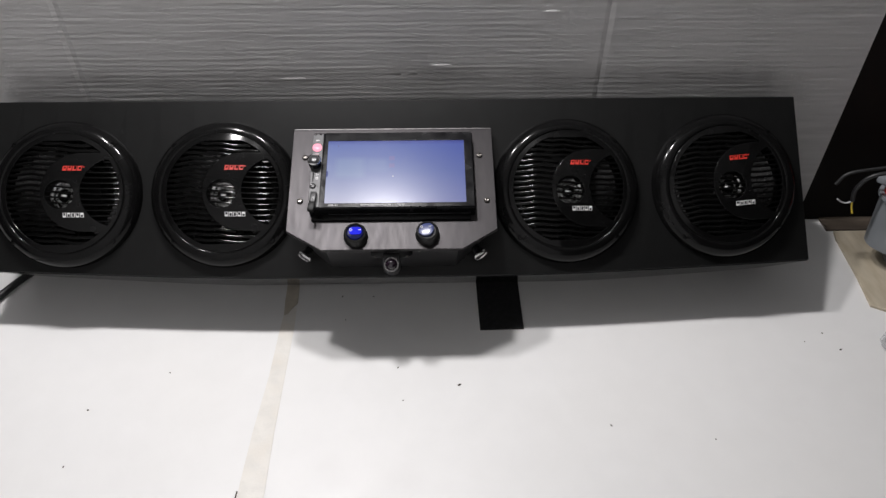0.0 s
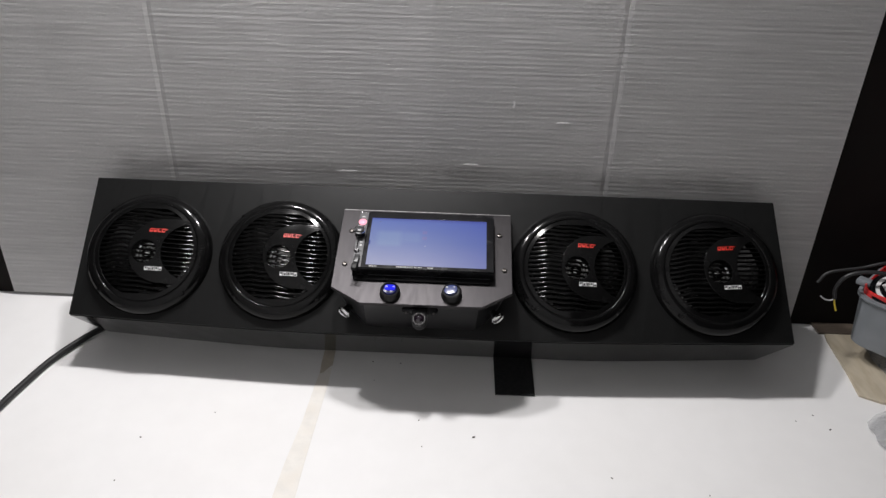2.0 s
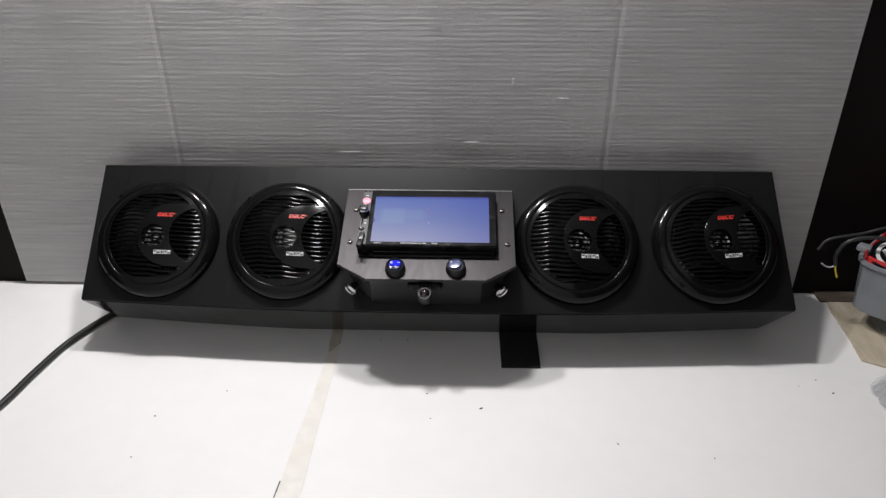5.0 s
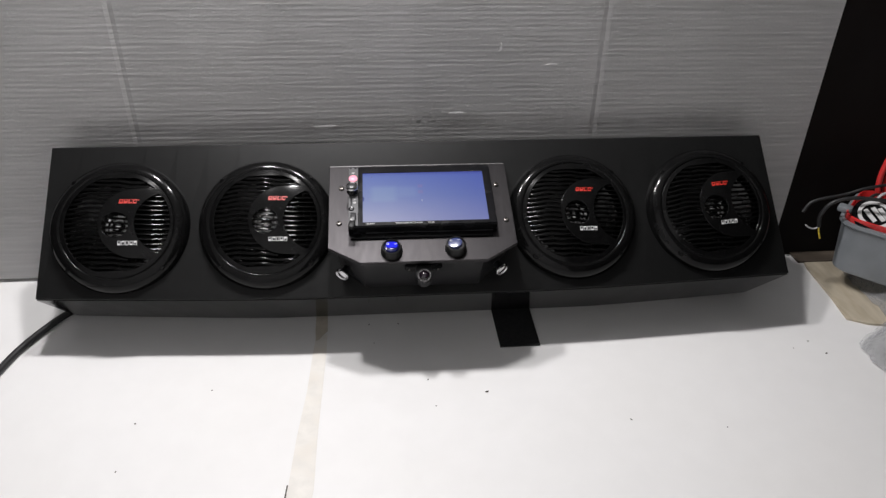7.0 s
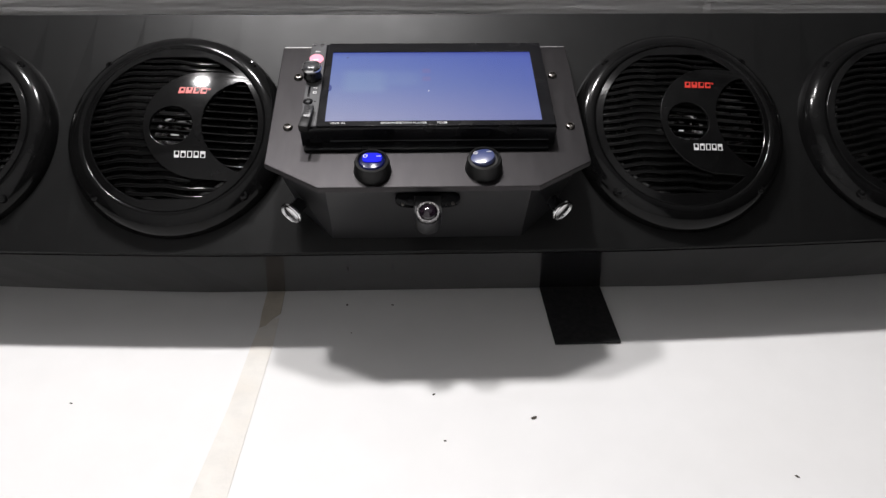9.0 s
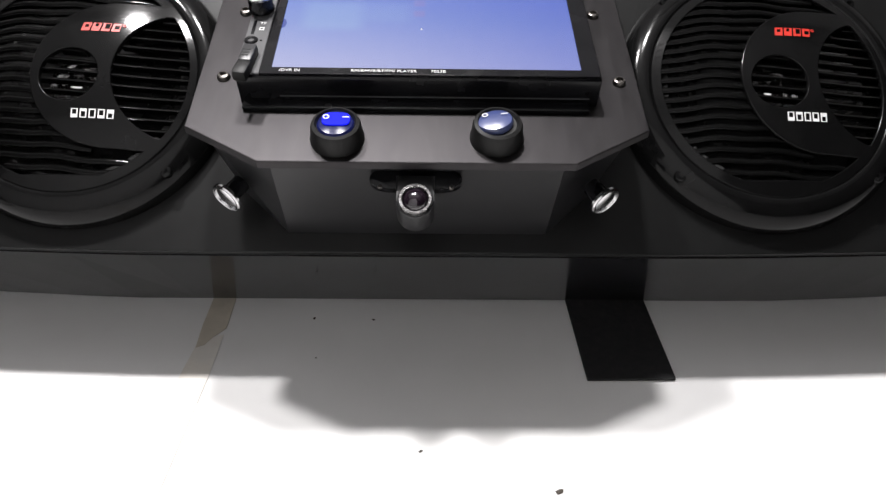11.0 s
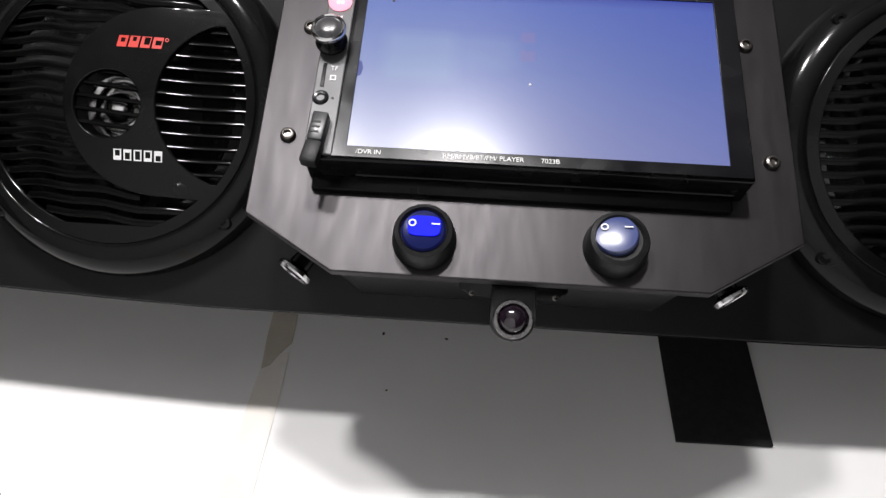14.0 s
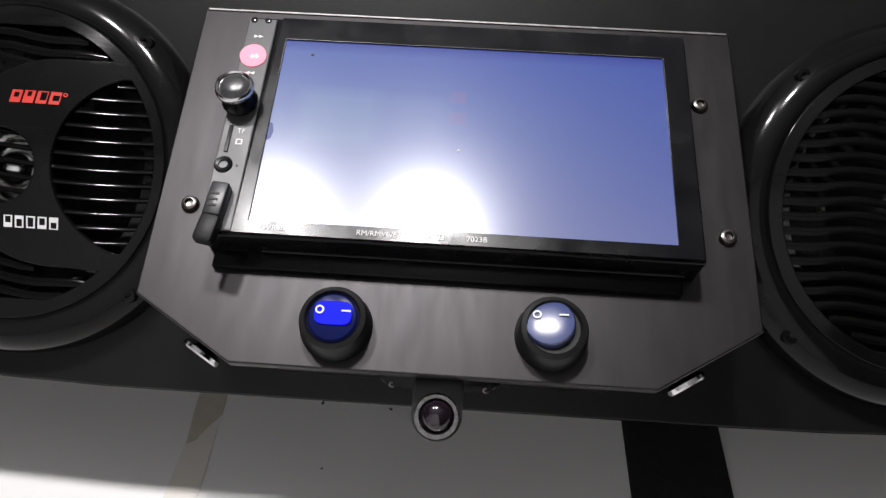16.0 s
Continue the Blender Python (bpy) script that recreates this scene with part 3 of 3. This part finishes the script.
# display print, controls, sockets
for text, x, size in (("/DVR IN", -0.0655, 0.0030), ("RM/RMVB/BT/FM/ PLAYER", -0.0180, 0.0030), ("7023B", 0.0095, 0.0030)):
    part("lettering", words("lettering", text, size, M_WHITE), None, unit, "white printed words", UNIT @ pose(x, -0.0026, 0.0014))
PX = -0.0870
part("power_button", lathe([(0.0054, 0.0), (0.0054, 0.0012), (0.0046, 0.0019), (0, 0.0022)], 28), M_PINK, unit, "glowing round power button", UNIT @ pose(PX - 0.0004, 0.0768, 0.0008), True)
for y, flip in ((0.0885, 0), (0.0690, 180)):
    bm = prism([(-0.0018, -0.0008), (0.0002, 0.0), (-0.0018, 0.0008)], 0, 0.0002)
    prism([(0.0002, -0.0008), (0.0022, 0.0), (0.0002, 0.0008)], 0, 0.0002, bm)
    part("track_symbol", bm, M_WHITE, unit, "", UNIT @ pose(PX - 0.0002, y - 0.001, 0.0008, 0, 0, flip))
for x in (-0.0035, 0.0025):
    part("sensor", lathe([(0.0014, 0.0), (0.0014, 0.0004), (0.0010, 0.0006), (0, 0.0007)], 16), M_LENS, unit, "", UNIT @ pose(PX + x, 0.0965, 0.0008), True)
KNOB = UNIT @ pose(PX - 0.0012, 0.0532, 0.0008)
knob = part("volume_knob", lathe([(0.0070, 0.0), (0.0072, 0.0012), (0.0066, 0.0020), (0.0066, 0.0086), (0, 0.0086)], 36), M_UNIT, unit, "dark volume knob with chrome ring", KNOB, True)
part("knob_ring", lathe([(0.0064, 0.0078), (0.0073, 0.0080), (0.0077, 0.0092), (0.0074, 0.0104), (0.0068, 0.0109), (0.0062, 0.0104)], 36, close=True), M_RIM, knob, "chrome ring", KNOB, True)
part("knob_cap", lathe([(0.0061, 0.0100), (0.0050, 0.0110), (0.003, 0.0116), (0, 0.0118)], 32), M_CAP, knob, "dark satin cap", KNOB, True)
part("card_slot", box(0.0016, 0.0125, 0.0006, 0, 0, 0, 0.0002), M_UNIT, unit, "", UNIT @ pose(PX - 0.0025, 0.0355, 0.0010))
part("lettering", words("lettering", "TF", 0.0030, M_WHITE), None, unit, "white printed letters", UNIT @ pose(PX + 0.0018, 0.0392, 0.0009))
part("card_symbol", flat_shape("card_symbol", [[(-0.0013, -0.0013), (0.0013, -0.0013), (0.0013, 0.0013), (-0.0013, 0.0013)], [(-0.0008, -0.0008), (0.0008, -0.0008), (0.0008, 0.0008), (-0.0008, 0.0008)]], 0.0001, M_WHITE), None, unit, "white square symbol", UNIT @ pose(PX + 0.0018, 0.0342, 0.0009))
part("audio_jack", lathe([(0.0018, -0.002), (0.0018, 0.0006), (0.0030, 0.0008), (0.0036, 0.0004), (0.0036, 0.0)], 26), M_UNIT, unit, "round audio socket", UNIT @ pose(PX - 0.0022, 0.0235, 0.0008), True)
part("reset_hole", lathe([(0.0006, 0.0), (0.0006, 0.0002), (0, 0.0002)], 12), M_UNIT, unit, "", UNIT @ pose(PX + 0.0030, 0.0235, 0.0008))
stick = part("memory_stick", box(0.0068, 0.0140, 0.0056, 0, 0, 0.0028, 0.0010), M_STICK, unit, "dark grey memory stick in its socket", UNIT @ pose(PX - 0.0002, 0.0062, 0.0006, 0, 0, -5), True)
part("stick_cap", box(0.0074, 0.0110, 0.0060, 0, 0, 0.0030, 0.0014), M_RUBBER, stick, "black rubber cap", UNIT @ pose(PX - 0.0014, -0.0058, 0.0002, 0, 0, -9), True)
for k in range(3):
    part("groove", box(0.0036, 0.0010, 0.0004, 0, 0, 0, 0.0001), M_RUBBER, stick, "", UNIT @ pose(PX - 0.0006 - 0.0002 * k, 0.0078 - 0.0024 * k, 0.0062, 0, 0, -5))
part("trim_line", box(0.160, 0.0006, 0.0006, 0.008, UV0 - 0.0001, -0.012), M_PANEL, unit, "", UNIT)

# switches
for x, y, lit in ((-0.0400, 0.0162, True), (0.0394, 0.0176, False)):
    m = PLATE @ pose(x, y, -0.0015)
    sw = part("rocker_switch", lathe([(0.0135, 0.0), (0.0135, 0.003), (0.0128, 0.006), (0.0125, 0.010), (0.0118, 0.0118), (0.0102, 0.0125), (0.0093, 0.011), (0, 0.0105)], 40), M_RUBBER, bar, "round rocker switch in a rubber boot", m, True)
    tilt = Matrix() if lit else Matrix.Rotation(radians(-8), 4, "Y") @ Matrix.Rotation(radians(-9), 4, "X")
    crown = [(0.0084, 0.0124), (0.005, 0.0130), (0, 0.0132)] if lit else [(0.0086, 0.0126), (0.0068, 0.0132), (0.0045, 0.0136), (0.0022, 0.0138), (0, 0.0139)]
    part("rocker", lathe([(0.0092, 0.0095), (0.0092, 0.0115)] + crown, 36), M_BLUE_OFF if lit else M_BLUE_CLEAR, sw, "blue smoked rocker", m @ tilt, True)
    if lit:
        part("lit_window", prism([(0.0068 * math.copysign(abs(math.cos(q)) ** 0.45, math.cos(q)) + 0.0003, 0.0044 * math.copysign(abs(math.sin(q)) ** 0.6, math.sin(q)) + 0.0012) for q in [2 * math.pi * k / 28 for k in range(28)]], 0.0132, 0.0138, None, 0.0002), M_BLUE_LIT, sw, "glowing blue window", m)
    part("off_symbol", lathe([(0.0016, 0.0), (0.0016, 0.0002), (0.0010, 0.0002), (0.0010, 0.0)], 20, close=True), M_WHITE, sw, "white ring symbol", m @ tilt @ pose(-0.0045, 0.002, 0.0142))
    part("on_symbol", box(0.0034, 0.0006, 0.0002), M_WHITE, sw, "white bar symbol", m @ tilt @ pose(0.0050, 0.002, 0.0142))

# the small camera on its bracket under the plate, and the chrome studs beside it
CAMM = Matrix.Translation((0.0, 0.5560, 0.1330)) @ Matrix.Rotation(radians(38), 4, "X") @ Matrix.Scale(0.92, 4)
stadium = [(0.0235 * math.copysign(abs(math.cos(a)) ** 0.5, math.cos(a)), 0.0055 * math.copysign(abs(math.sin(a)) ** 0.7, math.sin(a))) for a in [2 * math.pi * k / 32 for k in range(32)]]
CB = Matrix.Translation((0.0, 0.5680, 0.1415)) @ Matrix.Rotation(radians(48), 4, "X")
bracket = part("rear_view_camera", prism(stadium, -0.004, 0.0035, None, 0.001), M_UNIT, bar, "small black camera on a screwed bracket", CB, True)
shell = [(0.0104 * math.cos(math.pi + math.pi * k / 16), 0.0104 * math.sin(math.pi + math.pi * k / 16)) for k in range(17)] + [(0.0104, 0.0150), (-0.0104, 0.0150)]
part("camera_shell", prism(shell, -0.010, 0.0085, None, 0.0012), M_CONSOLE, bracket, "", CAMM, True)
part("lens_ring", lathe([(0.0092, 0.0080), (0.0091, 0.0102), (0.0087, 0.0106), (0.0073, 0.0106), (0.0070, 0.0100), (0.0068, 0.0080)], 40, close=True), M_RING, bracket, "scratched dark metal ring", CAMM, True)
part("lens", lathe([(0.0068, 0.0085), (0.0060, 0.0105), (0.0040, 0.0121), (0.002, 0.0128), (0, 0.0130)], 28), M_LENS, bracket, "glossy glass lens", CAMM, True)
for x in (-0.0180, 0.0180):
    part("screw", lathe([(0.0014, 0.0), (0.0012, 0.0007), (0.0005, 0.0009), (0.0004, 0.0004), (0, 0.0004)], 16), M_STEEL, bracket, "steel screw", CB @ pose(x, -0.0042, 0.0030), True)
for side in (-1, 1):
    away = Vector((side * 0.50, -0.76, -0.32))
    sm = Matrix.Translation((side * 0.1022, 0.5838, 0.1232)) @ away.to_track_quat("Z", "Y").to_matrix().to_4x4()
    stud = part("stud", lathe([(0.0050, -0.012), (0.0052, -0.0030), (0.0088, -0.0010), (0.0082, 0.0002), (0, 0.0002)], 32), M_UNIT, bar, "round chrome-rimmed stud", sm, True)
    part("stud_rim", lathe([(0.0090, -0.0006), (0.0090, 0.0008), (0.0083, 0.0016), (0.0072, 0.0014), (0.0070, 0.0004)], 32, close=True), M_CHROME, stud, "chrome rim", sm, True)
    part("stud_cap", lathe([(0.0071, 0.0006), (0.0050, 0.0012), (0, 0.0015)], 28), M_CHROME, stud, "chrome domed cap", sm, True)

# the felt strip, the seam tape and the cable
thing("felt_strip", "black felt strip lying on the table from under the sound bar", "strip", pose(0.134, 0.62, 0.001), prism([(-0.0285, 0.06), (-0.0280, -0.045), (0.0275, -0.044), (0.0285, 0.06)], 0.0, 0.0018), M_FELT)
thing("cable", "black round cable lying on the table beside the sound bar", "cable", pose(0, 0, 0), tube([(-0.47, 0.705, 0.012), (-0.505, 0.672, 0.008), (-0.535, 0.610, 0.005), (-0.548, 0.540, 0.005), (-0.560, 0.460, 0.005), (-0.60, 0.35, 0.005), (-0.70, 0.22, 0.005)], 0.005), M_CABLE, smooth=True)
# tape over the seam between the two table boards
left = [(-0.146, 0.616), (-0.148, 0.581), (-0.150, 0.508), (-0.156, 0.43), (-0.159, 0.353), (-0.172, 0.2)]
right = [(-0.146, 0.2), (-0.131, 0.353), (-0.132, 0.43), (-0.131, 0.508), (-0.130, 0.581), (-0.131, 0.620)]
thing("masking_tape", "faded stained tape over a seam in the table", "tape", pose(0, 0, 0.0003), prism(left[::-1] + right[::-1], 0.0, 0.0003), M_TAPE)
thing("masking_tape", "torn tan masking tape under the sound bar", "tape", pose(0, 0, 0.0003), prism([(-0.146, 0.606), (-0.141, 0.609), (-0.137, 0.618), (-0.131, 0.627), (-0.133, 0.669), (-0.134, 0.70), (-0.150, 0.70), (-0.148, 0.63)], 0.0, 0.0005), M_TAPE_TAN)
thing("table_seam", "dark open seam between two table boards", "seam", pose(0, 0, 0.0002), prism([(-0.1605, 0.36), (-0.1590, 0.36), (-0.1760, 0.05), (-0.1775, 0.05)], 0.0, 0.0003), M_SPECK, kind="structure")

# crumbs on the table
rng = random.Random(4)
CRUMBS = [(0.076, 0.491, 3.0), (0.552, 0.535, 2.2), (0.540, 0.562, 1.6), (0.512, 0.549, 1.3), (-0.348, 0.464, 2.0), (-0.269, 0.516, 1.5), (-0.349, 0.392, 1.6), (0.356, 0.411, 1.7), (-0.137, 0.495, 1.5), (0.003, 0.518, 1.6), (0.244, 0.431, 1.8), (-0.073, 0.639, 1.7), (-0.032, 0.638, 1.3), (-0.066, 0.597, 1.1), (0.010, 0.470, 1.2)]
for x, y, size in CRUMBS:
    bm = bmesh.new()
    bmesh.ops.create_icosphere(bm, subdivisions=1, radius=0.0006 * size)
    for v in bm.verts:
        v.co *= rng.uniform(0.6, 1.3)
        v.co.z = max(v.co.z * 0.5, -0.0002)
    thing("crumb", "tiny dark crumb on the white table", "crumb", pose(x, y, 0.0002, 0, 0, rng.uniform(0, 180)) @ Matrix.Diagonal((1.6, 0.9, 1, 1)), bm, M_SPECK, group="crumbs on the table")

# ---- the corner with the tub of wires ----
thing("wooden_board", "cream painted wooden board with worn edge on the table", "board", pose(0, 0, 0), prism([(0.640, 0.757), (0.636, 0.740), (0.630, 0.66), (0.623, 0.606), (0.648, 0.592), (0.70, 0.580), (1.05, 0.57), (1.05, 0.757)], 0.0004, 0.004, None, 0.0008), M_CREAM)
# thin brown strip standing in for shade behind the cream board
thing("shade_strip", "thin brown strip painting the shade along the table back edge", "strip", pose(0, 0, 0), box(0.47, 0.030, 0.0035, 0.866, 0.7745, 0.0021, 0.0006), M_SHADE_BROWN)


def rounded_square(half, corner, n=8):
    pts = []
    for cx, cy, a0 in ((1, 1, 0), (-1, 1, 90), (-1, -1, 180), (1, -1, 270)):
        for k in range(n + 1):
            a = radians(a0 + 90 * k / n)
            pts.append((cx * (half - corner) + corner * math.cos(a), cy * (half - corner) + corner * math.sin(a)))
    return pts


def tub_wall(levels, mat_bm=None):
    """A hollow tub from (half width, corner radius, height) levels."""
    bm = bmesh.new()
    rings = [[bm.verts.new((x, y, z)) for x, y in rounded_square(h, c)] for h, c, z in levels]
    for a, b in zip(rings, rings[1:]):
        for k in range(len(a)):
            j = (k + 1) % len(a)
            bm.faces.new((a[k], a[j], b[j], b[k]))
    bm.faces.new(rings[0][::-1]), bm.faces.new(rings[-1])
    return bm


TUB = pose(0.715, 0.692, 0.049, 0, 0, 45)
tub = thing("plastic_tub", "grey plastic tub with red liner holding loose wires", "tub", TUB)
part("tub_body", tub_wall([(0.052, 0.020, -0.015), (0.058, 0.024, -0.011), (0.064, 0.026, 0.062), (0.068, 0.028, 0.066), (0.068, 0.028, 0.071), (0.063, 0.025, 0.071), (0.057, 0.022, 0.010)]), M_BOWL, tub, "grey plastic body", TUB, True)
part("liner", tub_wall([(0.060, 0.024, 0.050), (0.0625, 0.025, 0.078), (0.0605, 0.024, 0.079), (0.052, 0.020, 0.060)]), M_REDPL, tub, "red plastic liner", TUB, True)
part("tab", box(0.016, 0.020, 0.010, -0.030, 0.066, 0.076, 0.003), M_BOWL, tub, "grey tab on the rim", TUB, True)
SPOOL = Matrix.Translation((0.670, 0.684, 0.127)) @ Matrix.Scale(1.12, 4) @ Matrix.Rotation(radians(28), 4, "X") @ Matrix.Rotation(radians(-12), 4, "Y")
spool = thing("wire_spool", "black and white striped wire spool in the tub", "spool", SPOOL)
part("hub", lathe([(0.0, -0.012), (0.026, -0.012), (0.027, 0.004), (0.025, 0.006), (0, 0.006)], 40), M_UNIT, spool, "glossy black hub", SPOOL, True)
part("ring", lathe([(0.0210, 0.0060), (0.0210, 0.0072), (0.0165, 0.0072), (0.0165, 0.0060)], 40, close=True), M_WHITE, spool, "white ring", SPOOL, True)
for x in (-0.0065, 0.0035, 0.0105):
    part("stripe", box(0.0055, 0.026 - abs(x) * 0.8, 0.0010, 0, 0, 0.0066), M_WHITE, spool, "white stripe", SPOOL @ pose(x, 0, 0, 0, 0, 14))
thing("cable", "black cable hanging over the rim of the tub", "cable", pose(0, 0, 0), tube([(0.84, 0.640, 0.150), (0.75, 0.655, 0.166), (0.68, 0.672, 0.160), (0.635, 0.688, 0.158), (0.606, 0.694, 0.148), (0.596, 0.697, 0.126), (0.600, 0.698, 0.106)], 0.0028), M_CABLE, smooth=True)
thing("cable", "black cable looped across the top of the tub", "cable", pose(0, 0, 0), tube([(0.84, 0.690, 0.178), (0.74, 0.690, 0.182), (0.66, 0.694, 0.172), (0.625, 0.700, 0.158), (0.585, 0.706, 0.145), (0.572, 0.705, 0.128)], 0.0022), M_CABLE, smooth=True)
thing("wire_end", "stripped yellow wire end hanging beside the tub", "wire", pose(0, 0, 0), tube([(0.600, 0.698, 0.107), (0.602, 0.698, 0.098), (0.607, 0.697, 0.086)], 0.0013), M_YELLOW, smooth=True)
thing("wire_end", "bare grey wire end hanging beside the tub", "wire", pose(0, 0, 0), tube([(0.601, 0.698, 0.106), (0.594, 0.699, 0.102), (0.586, 0.699, 0.104), (0.580, 0.700, 0.108)], 0.0011), M_GREYW, smooth=True)
for k in range(3):
    thing("wire_loop", "red insulated wire loop standing in the tub", "wire", pose(0, 0, 0), tube([(0.706 + 0.012 * k, 0.720, 0.110), (0.694 + 0.012 * k, 0.728, 0.165), (0.706 + 0.012 * k, 0.734, 0.215), (0.735 + 0.010 * k, 0.738, 0.240), (0.785, 0.736, 0.200), (0.790, 0.725, 0.110)], 0.0042), M_REDPL, group="red wire loops", smooth=True)
for k in range(4):
    thing("wire_loop", "grey insulated wire loop in the tub", "wire", pose(0, 0, 0), tube([(0.660 + 0.018 * k, 0.705, 0.105), (0.668 + 0.018 * k, 0.708, 0.140 + 0.006 * (k % 2)), (0.690 + 0.018 * k, 0.712, 0.148), (0.700 + 0.018 * k, 0.705, 0.108)], 0.0024), M_GREYW if k % 2 else M_CABLE, group="wire loops in the tub", smooth=True)

# crumpled clear bag under and in front of the tub
M_FILM = bpy.data.materials.new("clear_plastic_film")
M_FILM.use_nodes = True
fp = M_FILM.node_tree.nodes["Principled BSDF"]
fp.inputs["Base Color"].default_value = (0.55, 0.56, 0.58, 1)
fp.inputs["Roughness"].default_value = 0.07
fp.inputs["Alpha"].default_value = 0.38
bm = bmesh.new()
bag = []
for j in range(41):
    line = []
    for i in range(41):
        u, v = i / 40, j / 40
        y = 0.490 + 0.260 * v
        x = 0.684 + 0.19 * u - 0.080 * (1 - u) * max(0.0, min(1.0, (0.60 - y) / 0.05))
        d = math.hypot(x - 0.716, y - 0.692)
        h = 0.046 if d < 0.055 else 0.046 * max(0.0, 1 - (d - 0.055) / 0.10)
        edge = min(1.0, 6 * min(u, 1 - u, v, 1 - v))
        rough = 0.022 * abs(noise.noise((x * 34, y * 34, 1.0))) + 0.010 * abs(noise.noise((x * 90, y * 90, 5.0)))
        z = 0.0048 + edge * (min(h, 0.027) + rough * (0.25 if d < 0.06 else 1.5))
        line.append(bm.verts.new((x + 0.006 * noise.noise((x * 60, y * 60, 9.0)), y + 0.006 * noise.noise((x * 60, y * 60, 19.0)), z)))
    bag.append(line)
for a, b in zip(bag, bag[1:]):
    for i in range(40):
        bm.faces.new((a[i], a[i + 1], b[i + 1], b[i]))
bmesh.ops.solidify(bm, geom=list(bm.faces), thickness=0.0003)
thing("plastic_bag", "crumpled clear plastic bag under the tub", "bag", Matrix(), bm, M_FILM)
